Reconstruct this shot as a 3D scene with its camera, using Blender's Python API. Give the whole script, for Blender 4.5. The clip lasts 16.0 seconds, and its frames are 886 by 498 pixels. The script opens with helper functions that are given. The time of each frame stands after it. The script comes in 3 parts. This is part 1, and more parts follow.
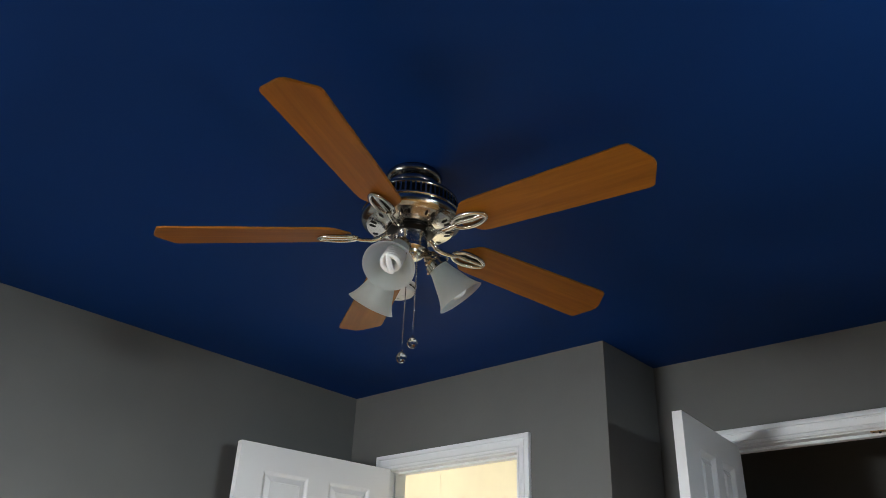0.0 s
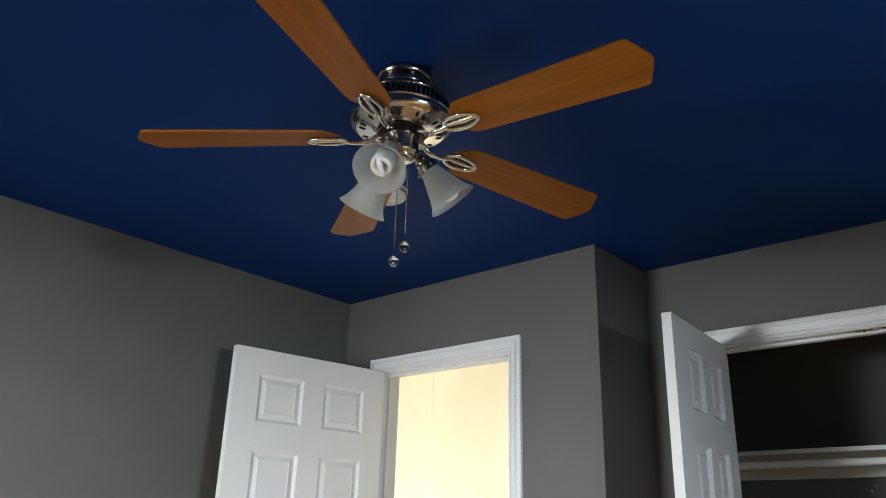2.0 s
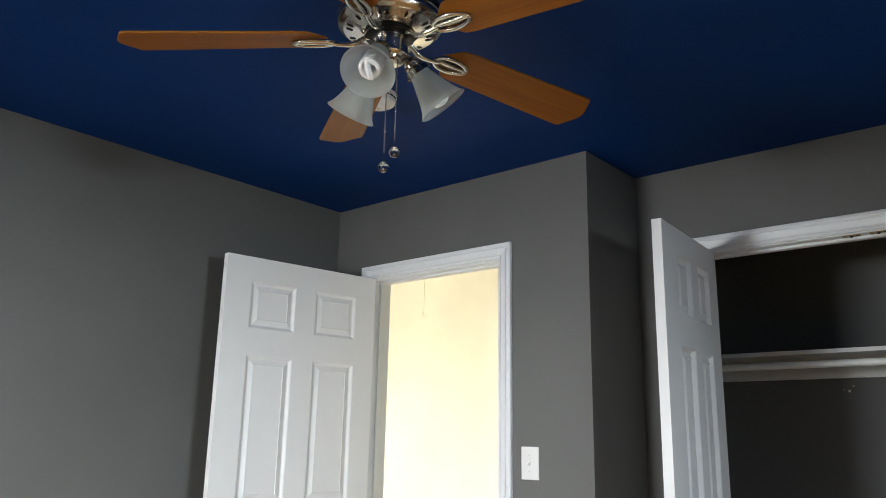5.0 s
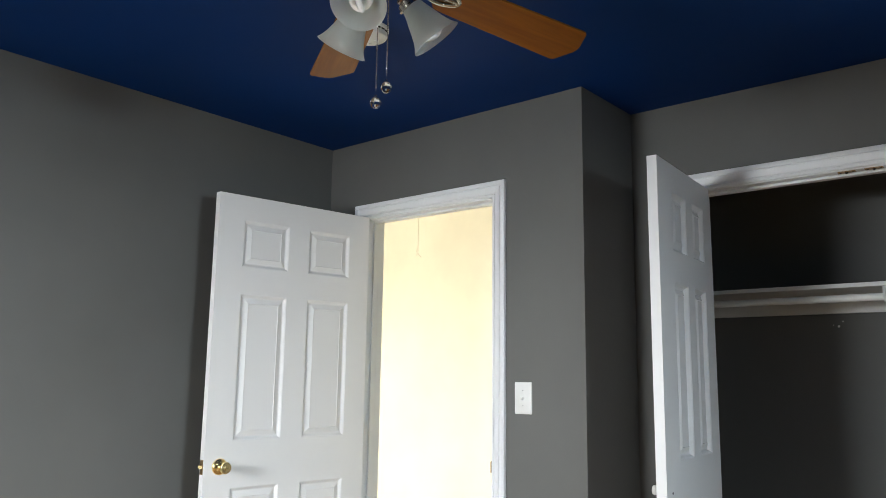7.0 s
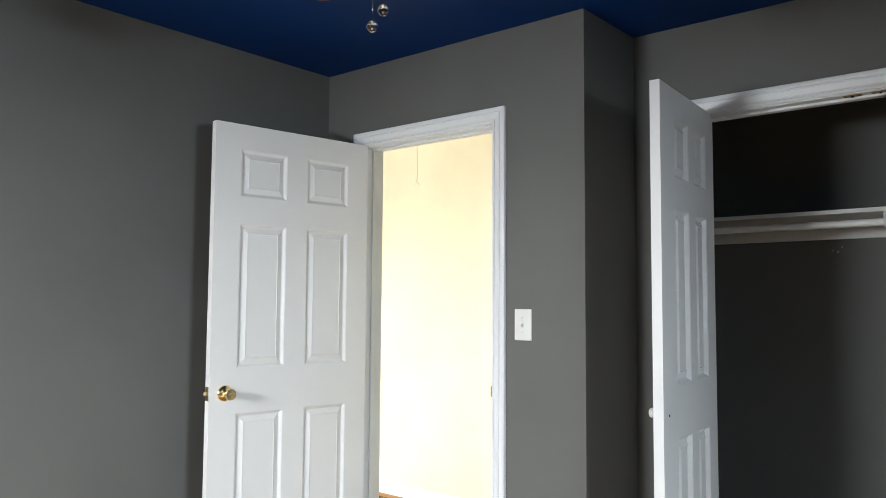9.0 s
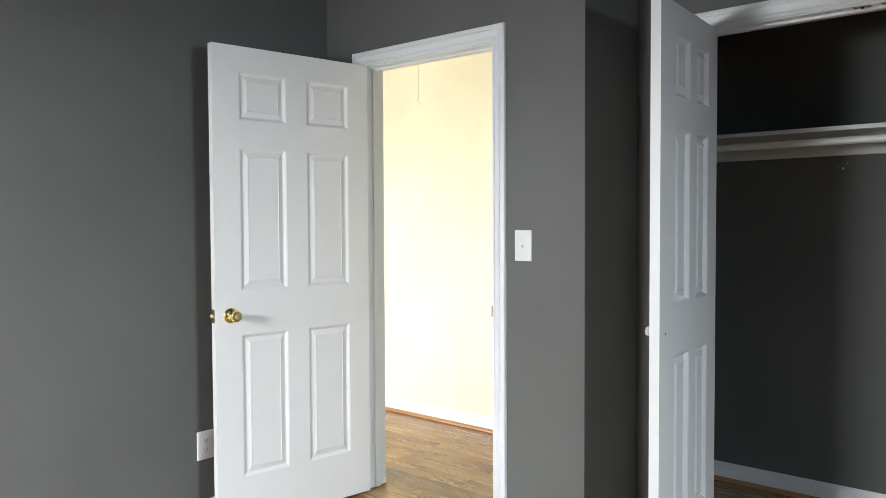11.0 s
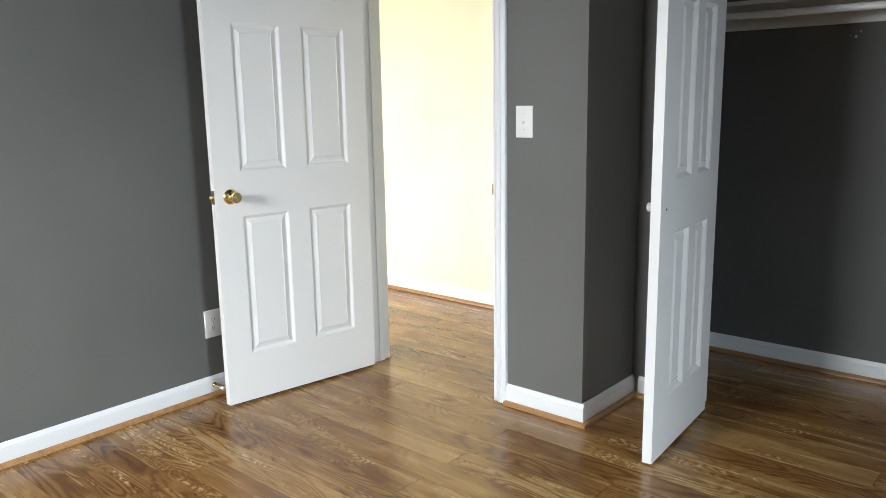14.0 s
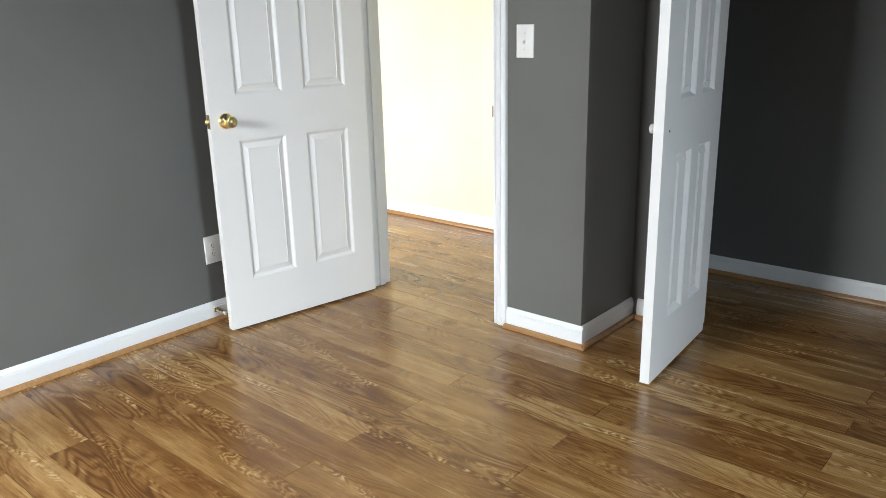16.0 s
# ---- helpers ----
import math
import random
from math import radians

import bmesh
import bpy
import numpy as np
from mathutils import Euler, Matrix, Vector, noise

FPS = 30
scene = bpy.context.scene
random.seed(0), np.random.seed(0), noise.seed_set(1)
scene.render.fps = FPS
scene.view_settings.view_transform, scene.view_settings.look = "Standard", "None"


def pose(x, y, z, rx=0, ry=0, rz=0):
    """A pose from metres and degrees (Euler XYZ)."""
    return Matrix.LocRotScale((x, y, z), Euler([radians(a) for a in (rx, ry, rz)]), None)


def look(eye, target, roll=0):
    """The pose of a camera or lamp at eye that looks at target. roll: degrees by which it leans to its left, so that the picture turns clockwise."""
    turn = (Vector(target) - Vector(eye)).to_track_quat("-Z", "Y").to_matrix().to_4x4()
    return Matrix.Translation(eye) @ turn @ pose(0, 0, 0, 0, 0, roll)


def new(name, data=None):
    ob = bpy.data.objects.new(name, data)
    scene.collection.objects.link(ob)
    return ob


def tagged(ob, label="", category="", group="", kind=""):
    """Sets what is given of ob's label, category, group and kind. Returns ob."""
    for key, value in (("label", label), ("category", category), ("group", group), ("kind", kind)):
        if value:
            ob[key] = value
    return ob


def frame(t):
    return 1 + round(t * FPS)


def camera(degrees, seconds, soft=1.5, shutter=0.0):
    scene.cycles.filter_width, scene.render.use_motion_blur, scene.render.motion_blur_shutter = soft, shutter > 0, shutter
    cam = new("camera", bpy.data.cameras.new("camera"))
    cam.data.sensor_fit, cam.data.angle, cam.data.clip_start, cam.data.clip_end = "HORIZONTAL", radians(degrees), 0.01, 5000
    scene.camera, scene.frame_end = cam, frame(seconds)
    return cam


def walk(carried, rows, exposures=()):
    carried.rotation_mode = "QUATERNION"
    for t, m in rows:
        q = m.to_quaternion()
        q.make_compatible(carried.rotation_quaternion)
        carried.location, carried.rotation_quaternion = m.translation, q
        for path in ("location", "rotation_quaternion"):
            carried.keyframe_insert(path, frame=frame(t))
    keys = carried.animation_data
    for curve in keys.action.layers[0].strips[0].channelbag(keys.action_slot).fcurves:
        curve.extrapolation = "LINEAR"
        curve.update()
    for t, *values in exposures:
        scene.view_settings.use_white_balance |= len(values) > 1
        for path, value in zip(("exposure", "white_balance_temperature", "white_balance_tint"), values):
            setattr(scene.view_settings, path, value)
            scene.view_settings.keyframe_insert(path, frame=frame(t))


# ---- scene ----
cam = camera(59.9, 16.0, soft=0.65)
PATH = [
    (0, (2.971, -2.627, 1.299), (1.773, -1.318, 2.22), 2.4),
    (0.5, (2.963, -2.622, 1.3), (1.752, -1.288, 2.167), 2.1),
    (1, (2.962, -2.618, 1.3), (1.738, -1.261, 2.114), 1.9),
    (1.5, (2.956, -2.614, 1.299), (1.725, -1.231, 2.054), 1.8),
    (2, (2.956, -2.611, 1.296), (1.715, -1.209, 2.0), 1.6),
    (2.5, (2.952, -2.608, 1.297), (1.705, -1.193, 1.963), 1.5),
    (3, (2.952, -2.608, 1.297), (1.7, -1.184, 1.933), 1.5),
    (3.5, (2.95, -2.605, 1.297), (1.693, -1.171, 1.901), 1.4),
    (4, (2.947, -2.602, 1.297), (1.686, -1.157, 1.863), 1.3),
    (4.5, (2.948, -2.603, 1.294), (1.685, -1.142, 1.815), 1.2),
    (7, (2.942, -2.594, 1.291), (1.672, -1.084, 1.615), 0.8),
    (7.5, (2.939, -2.591, 1.292), (1.665, -1.074, 1.569), 0.6),
    (8, (2.937, -2.589, 1.292), (1.66, -1.067, 1.525), 0.6),
    (8.5, (2.936, -2.587, 1.291), (1.656, -1.062, 1.481), 0.5),
    (9, (2.935, -2.587, 1.291), (1.653, -1.058, 1.431), 0.4),
    (11.5, (2.977, -2.561, 1.312), (1.67, -1.052, 1.184), -0.4),
    (12, (2.974, -2.56, 1.313), (1.67, -1.054, 1.133), -0.5),
    (12.5, (2.971, -2.561, 1.309), (1.671, -1.058, 1.083), -0.7),
    (13, (2.967, -2.561, 1.307), (1.672, -1.062, 1.029), -0.8),
    (13.5, (2.967, -2.555, 1.305), (1.675, -1.064, 0.975), -0.9),
    (14, (2.96, -2.552, 1.303), (1.675, -1.068, 0.918), -1.0),
    (14.5, (2.957, -2.55, 1.302), (1.678, -1.073, 0.871), -1.1),
    (15, (2.952, -2.547, 1.299), (1.681, -1.078, 0.824), -1.2),
    (15.5, (2.952, -2.546, 1.299), (1.688, -1.088, 0.773), -1.3),
    (16, (2.948, -2.543, 1.3), (1.693, -1.096, 0.724), -1.4),
]
walk(cam, [(t, look(e, g, r)) for t, e, g, r in PATH])

# ---- light ----
EAST, SOUTH = 4.5, -3.6       # far walls of the room, with the windows
world = bpy.data.worlds.new("world")
scene.world = world
world.use_nodes = True
wn = world.node_tree
sky = wn.nodes.new("ShaderNodeTexSky")
sky.sky_type, sky.sun_disc = "NISHITA", False
sky.sun_elevation, sky.sun_rotation = radians(48), radians(222)
wn.nodes["Background"].inputs["Strength"].default_value = 0.06
wn.links.new(sky.outputs["Color"], wn.nodes["Background"].inputs["Color"])


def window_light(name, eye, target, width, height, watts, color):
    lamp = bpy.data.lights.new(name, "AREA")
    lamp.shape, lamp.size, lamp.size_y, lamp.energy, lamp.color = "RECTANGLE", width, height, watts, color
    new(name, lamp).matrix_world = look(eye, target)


DAY = (0.93, 0.965, 0.985)
window_light("daylight_east", (EAST + 0.62, -1.60, 1.72), (EAST - 0.38, -1.60, 0.45), 0.9, 1.1, 310, (0.78, 0.91, 1.0))
window_light("daylight_south", (0.98, SOUTH - 0.62, 1.62), (1.00, SOUTH + 0.38, 0.18), 0.95, 1.1, 280, DAY)
# added fill lamps, aimed up through the windows to brighten the ceiling
window_light("ground_light_east", (EAST + 0.90, -1.60, 0.12), (EAST - 0.50, -1.60, 2.30), 0.8, 0.4, 80, DAY)
window_light("ground_light_south", (0.80, SOUTH - 0.75, 0.40), (1.85, SOUTH + 0.45, 2.30), 0.8, 0.5, 50, DAY)
# stands in for the hall's unseen daylight; its place is assumed
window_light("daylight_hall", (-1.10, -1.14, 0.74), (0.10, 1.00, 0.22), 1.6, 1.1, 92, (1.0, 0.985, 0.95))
sun = bpy.data.lights.new("sun", "SUN")
sun.energy, sun.angle, sun.color = 5.0, radians(0.5), (1.0, 0.93, 0.84)
new("sun", sun).matrix_world = look((0, 0, 0), (0.45, 0.50, -0.75))

# ---- materials ----


def material(name):
    m = bpy.data.materials.new(name)
    m.use_nodes = True
    return m, m.node_tree.nodes, m.node_tree.links, m.node_tree.nodes["Principled BSDF"]


def add(nodes, kind, **inputs):
    n = nodes.new(kind)
    for key, value in inputs.items():
        n.inputs[key.replace("_", " ")].default_value = value
    return n


def ramp(nodes, *stops):
    n = nodes.new("ShaderNodeValToRGB")
    n.color_ramp.elements[0].position, n.color_ramp.elements[0].color = stops[0][0], (*stops[0][1], 1)
    n.color_ramp.elements[1].position, n.color_ramp.elements[1].color = stops[-1][0], (*stops[-1][1], 1)
    for p, c in stops[1:-1]:
        n.color_ramp.elements.new(p).color = (*c, 1)
    return n


def paint(name, color, rough=0.6, relief=0.25, grain=260.0, vary=0.08, spec=0.4):
    """Rolled or brushed paint: fine relief, faint cloudy variation of colour and gloss."""
    m, n, l, b = material(name)
    co = n.new("ShaderNodeTexCoord")
    fine = add(n, "ShaderNodeTexNoise", Scale=grain, Detail=3.0, Roughness=0.6)
    wide = add(n, "ShaderNodeTexNoise", Scale=1.7, Detail=4.0, Roughness=0.55)
    for t in (fine, wide):
        l.new(co.outputs["Object"], t.inputs["Vector"])
    lo = tuple(c * (1 - vary) for c in color)
    hi = tuple(min(1, c * (1 + vary)) for c in color)
    r = ramp(n, (0.3, lo), (0.7, hi))
    l.new(wide.outputs["Fac"], r.inputs["Fac"])
    l.new(r.outputs["Color"], b.inputs["Base Color"])
    g = add(n, "ShaderNodeMapRange", From_Min=0.3, From_Max=0.7, To_Min=rough - 0.05, To_Max=rough + 0.06)
    l.new(wide.outputs["Fac"], g.inputs["Value"])
    l.new(g.outputs["Result"], b.inputs["Roughness"])
    bump = add(n, "ShaderNodeBump", Strength=relief, Distance=0.001)
    l.new(fine.outputs["Fac"], bump.inputs["Height"])
    l.new(bump.outputs["Normal"], b.inputs["Normal"])
    b.inputs["Specular IOR Level"].default_value = spec
    return m


def metal(name, color, rough, scale=60.0):
    m, n, l, b = material(name)
    co = n.new("ShaderNodeTexCoord")
    t = add(n, "ShaderNodeTexNoise", Scale=scale, Detail=4.0)
    l.new(co.outputs["Object"], t.inputs["Vector"])
    g = add(n, "ShaderNodeMapRange", From_Min=0.3, From_Max=0.7, To_Min=rough * 0.92, To_Max=rough * 1.12)
    l.new(t.outputs["Fac"], g.inputs["Value"])
    l.new(g.outputs["Result"], b.inputs["Roughness"])
    b.inputs["Base Color"].default_value = (*color, 1)
    b.inputs["Metallic"].default_value = 1.0
    return m


def plank_wood(name):
    """Glossy laminate with an acacia look: long grain, curling figure, pale flecks, each board its own tone."""
    m, n, l, b = material(name)
    co = n.new("ShaderNodeTexCoord")
    info = n.new("ShaderNodeObjectInfo")
    shift = add(n, "ShaderNodeVectorMath")
    shift.operation = "SCALE"
    shift.inputs[0].default_value = (37.0, 19.0, 11.0)
    l.new(info.outputs["Random"], shift.inputs["Scale"])
    place = n.new("ShaderNodeVectorMath")
    place.operation = "ADD"
    l.new(co.outputs["Object"], place.inputs[0])
    l.new(shift.outputs["Vector"], place.inputs[1])

    def stretched(sx, sy):
        mp = add(n, "ShaderNodeMapping", Scale=(sx, sy, 1.0))
        l.new(place.outputs["Vector"], mp.inputs["Vector"])
        return mp.outputs["Vector"]

    def calc(op, a, b=None, c=None):
        q = n.new("ShaderNodeMath")
        q.operation = op
        for k, v in enumerate((a, b, c)):
            if v is None:
                continue
            if isinstance(v, (int, float)):
                q.inputs[k].default_value = v
            else:
                l.new(v, q.inputs[k])
        return q.outputs["Value"]

    def field(sx, sy, detail, distortion=0.0, rough=0.5):
        t = add(n, "ShaderNodeTexNoise", Scale=1.0, Detail=detail, Roughness=rough, Distortion=distortion)
        l.new(stretched(sx, sy), t.inputs["Vector"])
        return t.outputs["Fac"]

    def span(v, a, b, lo, hi):
        q = add(n, "ShaderNodeMapRange", From_Min=a, From_Max=b, To_Min=lo, To_Max=hi)
        l.new(v, q.inputs["Value"])
        return q.outputs["Result"]

    # flowing growth rings: contour lines of a soft field, drawn out along the board into long loops
    contour = field(1.5, 7.0, 1.2, 0.6)
    wobble = field(14.0, 60.0, 3.0)
    phase = calc("MULTIPLY_ADD", wobble, 1.3, calc("MULTIPLY", contour, 104.0))
    line = calc("POWER", calc("MULTIPLY_ADD", calc("SINE", phase), 0.5, 0.5), 2.2)
    ring = calc("MULTIPLY", line, span(field(1.0, 4.5, 1.0), 0.42, 0.62, 0.10, 1.0))
    fibre = field(12.0, 210.0, 4.0, 0.2, 0.72)
    pore = span(field(34.0, 300.0, 2.0), 0.60, 0.72, 0.0, 1.0)
    streak = field(1.2, 22.0, 4.0, 0.3, 0.6)
    cloud = field(2.2, 8.0, 3.0, 0.8)
    # scaly curl across the grain, in patches down the middle of a board
    bend = field(7.0, 22.0, 2.0, 1.2)
    across = n.new("ShaderNodeSeparateXYZ")
    l.new(place.outputs["Vector"], across.inputs["Vector"])
    slant = calc("MULTIPLY_ADD", across.outputs["Y"], 45.0, calc("MULTIPLY", across.outputs["X"], 150.0))
    ripple = calc("MULTIPLY_ADD", calc("SINE", calc("MULTIPLY_ADD", bend, 26.0, slant)), 0.5, 0.5)
    patch = span(field(1.6, 11.0, 2.5, 1.1), 0.54, 0.70, 0.0, 1.0)
    fleck = span(field(17.0, 42.0, 3.0, 0.8), 0.40, 0.66, 0.0, 1.0)
    curl = calc("MULTIPLY", ripple, calc("MULTIPLY", patch, calc("MULTIPLY_ADD", fleck, 0.65, 0.35)))
    knot = span(field(11.0, 42.0, 1.0, 0.4), 0.74, 0.80, 0.0, 1.0)
    tone = calc("MULTIPLY_ADD", cloud, 0.50, 0.22)
    tone = calc("MULTIPLY_ADD", calc("SUBTRACT", streak, 0.5), 0.36, tone)
    tone = calc("MULTIPLY_ADD", calc("SUBTRACT", fibre, 0.5), 0.42, tone)
    tone = calc("MULTIPLY_ADD", ring, -0.23, tone)
    tone = calc("MULTIPLY_ADD", pore, -0.10, tone)
    tone = calc("MULTIPLY_ADD", knot, -0.30, tone)
    tone = calc("MULTIPLY_ADD", calc("SUBTRACT", info.outputs["Random"], 0.45), 0.17, tone)
    tone = calc("MULTIPLY_ADD", curl, 0.50, tone)
    tone = calc("MULTIPLY_ADD", patch, -0.10, tone)
    col = ramp(n, (0.12, (0.095, 0.037, 0.010)), (0.32, (0.162, 0.070, 0.018)), (0.48, (0.262, 0.136, 0.042)), (0.62, (0.370, 0.220, 0.084)), (0.84, (0.60, 0.45, 0.25)))
    l.new(tone, col.inputs["Fac"])
    l.new(col.outputs["Color"], b.inputs["Base Color"])
    rr = add(n, "ShaderNodeMapRange", From_Min=0.3, From_Max=0.7, To_Min=0.19, To_Max=0.30)
    l.new(streak, rr.inputs["Value"])
    l.new(rr.outputs["Result"], b.inputs["Roughness"])
    bump = add(n, "ShaderNodeBump", Strength=0.08, Distance=0.0006)
    l.new(fibre, bump.inputs["Height"])
    l.new(bump.outputs["Normal"], b.inputs["Normal"])
    b.inputs["Specular IOR Level"].default_value = 0.5
    return m


def simple_wood(name, dark, light, rough=0.35, spec=0.5):
    m, n, l, b = material(name)
    co = n.new("ShaderNodeTexCoord")
    info = n.new("ShaderNodeObjectInfo")
    mp = add(n, "ShaderNodeMapping", Scale=(3.0, 45.0, 45.0))
    l.new(co.outputs["Object"], mp.inputs["Vector"])
    l.new(info.outputs["Random"], mp.inputs["Location"])
    t = add(n, "ShaderNodeTexNoise", Scale=1.0, Detail=6.0, Roughness=0.6, Distortion=0.5)
    l.new(mp.outputs["Vector"], t.inputs["Vector"])
    r = ramp(n, (0.25, dark), (0.75, light))
    l.new(t.outputs["Fac"], r.inputs["Fac"])
    l.new(r.outputs["Color"], b.inputs["Base Color"])
    b.inputs["Roughness"].default_value = rough
    b.inputs["Specular IOR Level"].default_value = spec
    bump = add(n, "ShaderNodeBump", Strength=0.06, Distance=0.0005)
    l.new(t.outputs["Fac"], bump.inputs["Height"])
    l.new(bump.outputs["Normal"], b.inputs["Normal"])
    return m


def frosted_glass(name):
    m, n, l, b = material(name)
    out = n["Material Output"]
    co = n.new("ShaderNodeTexCoord")
    t = add(n, "ShaderNodeTexNoise", Scale=70.0, Detail=3.0)
    l.new(co.outputs["Object"], t.inputs["Vector"])
    bump = add(n, "ShaderNodeBump", Strength=0.08, Distance=0.0006)
    l.new(t.outputs["Fac"], bump.inputs["Height"])
    b.inputs["Base Color"].default_value = (0.86, 0.88, 0.87, 1)
    b.inputs["Roughness"].default_value = 0.38
    l.new(bump.outputs["Normal"], b.inputs["Normal"])
    thin = add(n, "ShaderNodeBsdfTranslucent", Color=(0.90, 0.93, 0.92, 1))
    clear = add(n, "ShaderNodeBsdfRefraction", Color=(0.88, 0.92, 0.91, 1), Roughness=0.35, IOR=1.06)
    m1 = add(n, "ShaderNodeMixShader", Fac=0.6)
    m2 = add(n, "ShaderNodeMixShader", Fac=0.58)
    l.new(b.outputs["BSDF"], m1.inputs[1])
    l.new(thin.outputs["BSDF"], m1.inputs[2])
    l.new(m1.outputs["Shader"], m2.inputs[1])
    l.new(clear.outputs["BSDF"], m2.inputs[2])
    l.new(m2.outputs["Shader"], out.inputs["Surface"])
    return m


def crystal(name):
    m, n, l, b = material(name)
    b.inputs["Base Color"].default_value = (0.95, 0.94, 0.92, 1)
    b.inputs["Roughness"].default_value = 0.03
    b.inputs["Transmission Weight"].default_value = 1.0
    b.inputs["IOR"].default_value = 1.52
    return m


GREY = paint("grey_wall_paint", (0.129, 0.130, 0.122), rough=0.55, relief=0.3)
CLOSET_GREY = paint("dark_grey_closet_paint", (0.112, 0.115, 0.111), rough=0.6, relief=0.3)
BLUE = paint("navy_ceiling_paint", (0.0026, 0.031, 0.150), rough=0.62, relief=0.35, grain=180, spec=0.12)
CREAM = paint("cream_wall_paint", (0.84, 0.80, 0.62), rough=0.6)
HALL_WHITE = paint("white_ceiling_paint", (0.8, 0.79, 0.74), rough=0.7)
WHITE = paint("white_trim_paint", (0.765, 0.785, 0.80), rough=0.36, relief=0.08, grain=120, vary=0.025, spec=0.5)
DOOR_WHITE = paint("white_door_paint", (0.785, 0.787, 0.785), rough=0.42, relief=0.10, grain=150, vary=0.02, spec=0.5)
CLOSET_WHITE = paint("white_shelf_paint", (0.66, 0.67, 0.67), rough=0.45, relief=0.1, vary=0.05)
PLASTIC = paint("white_plastic", (0.80, 0.80, 0.78), rough=0.3, relief=0.02, vary=0.01, spec=0.5)
DARK_HOLE = paint("dark_slot", (0.02, 0.02, 0.02), rough=0.8)
INK = paint("grey_ink", (0.12, 0.12, 0.12), rough=0.6)
NICKEL = metal("brushed_nickel", (0.66, 0.63, 0.57), 0.19)
DARK_NICKEL = metal("antique_pewter", (0.50, 0.47, 0.41), 0.16)
BLACK_METAL = metal("black_vent_metal", (0.035, 0.034, 0.032), 0.35)
BRASS = metal("polished_brass", (0.92, 0.73, 0.36), 0.22)
OLD_BRASS = metal("worn_brass", (0.33, 0.22, 0.09), 0.40)
CHAIN = metal("chain_metal", (0.62, 0.60, 0.56), 0.2)
FLOOR_WOOD = plank_wood("acacia_laminate")
SHOE_WOOD = simple_wood("oak_moulding_wood", (0.25, 0.12, 0.045), (0.45, 0.245, 0.10), 0.35)
BLADE_WOOD = simple_wood("cherry_blade_veneer", (0.190, 0.060, 0.003), (0.310, 0.108, 0.007), 0.45, 0.25)
GLASS = frosted_glass("frosted_shade_glass")
CRYSTAL = crystal("crystal_glass")
BULB = paint("bulb_white", (0.90, 0.90, 0.89), rough=0.3, relief=0.0, vary=0.01)
STRING = paint("string_cotton", (0.8, 0.76, 0.6), rough=0.9)

# ---- mesh helpers ----


def mesh_of(bm, name, mat, smooth=None):
    bmesh.ops.recalc_face_normals(bm, faces=bm.faces[:])
    me = bpy.data.meshes.new(name)
    bm.to_mesh(me)
    bm.free()
    me.materials.append(mat)
    if smooth is not None:
        me.shade_smooth()
        me.set_sharp_from_angle(angle=radians(smooth))
    return me


def part(name, bm, mat, parent=None, label="", smooth=None, m=None):
    ob = new(name, mesh_of(bm, name, mat, smooth))
    if m is not None:
        ob.matrix_basis = m
    if parent is not None:
        ob.parent = parent
    if label:
        tagged(ob, label)
    return ob


def box(x0, x1, y0, y1, z0, z1, bm=None, bevel=0.0):
    bm = bm or bmesh.new()
    made = bmesh.ops.create_cube(bm, size=1.0, matrix=Matrix.Translation(((x0 + x1) / 2, (y0 + y1) / 2, (z0 + z1) / 2))
                                 @ Matrix.Diagonal((x1 - x0, y1 - y0, z1 - z0, 1)))
    if bevel:
        edges = list({e for v in made["verts"] for e in v.link_edges})
        bmesh.ops.bevel(bm, geom=edges, offset=bevel, segments=2, affect="EDGES", profile=0.5)
    return bm


def lathe(profile, segs=32, bm=None, m=None):
    """Turns (radius, height) pairs round the z axis; m places the result."""
    bm = bm or bmesh.new()
    m = m or Matrix()
    rings = []
    for r, z in profile:
        if r < 1e-5:
            rings.append([bm.verts.new(m @ Vector((0, 0, z)))])
        else:
            rings.append([bm.verts.new(m @ Vector((r * math.cos(2 * math.pi * k / segs), r * math.sin(2 * math.pi * k / segs), z))) for k in range(segs)])
    for a, b in zip(rings, rings[1:]):
        for k in range(segs):
            j = (k + 1) % segs
            if len(a) == 1 and len(b) == 1:
                continue
            if len(a) == 1:
                bm.faces.new((a[0], b[k], b[j]))
            elif len(b) == 1:
                bm.faces.new((a[k], b[0], a[j]))
            else:
                bm.faces.new((a[k], b[k], b[j], a[j]))
    return bm


def tube(path, radius, segs=8, closed=False, bm=None, flat=1.0):
    """A rod along the points of path; flat squeezes it in z."""
    bm = bm or bmesh.new()
    pts = [Vector(p) for p in path]
    n = len(pts)
    rings, side = [], None
    for i, p in enumerate(pts):
        a = pts[(i - 1) % n] if closed or i else p
        c = pts[(i + 1) % n] if closed or i < n - 1 else p
        d = (c - a).normalized()
        if side is None:
            side = d.orthogonal().normalized() if abs(d.z) > 0.9 else d.cross(Vector((0, 0, 1))).normalized()
        side = (side - d * side.dot(d)).normalized()
        up = d.cross(side)
        rr = radius[i] if isinstance(radius, (list, tuple)) else radius
        rings.append([bm.verts.new(p + side * rr * math.cos(2 * math.pi * k / segs) + up * rr * flat * math.sin(2 * math.pi * k / segs)) for k in range(segs)])
    for i in range(n if closed else n - 1):
        a, b = rings[i], rings[(i + 1) % n]
        for k in range(segs):
            j = (k + 1) % segs
            bm.faces.new((a[k], a[j], b[j], b[k]))
    if not closed:
        bm.faces.new(rings[0][::-1])
        bm.faces.new(rings[-1])
    return bm


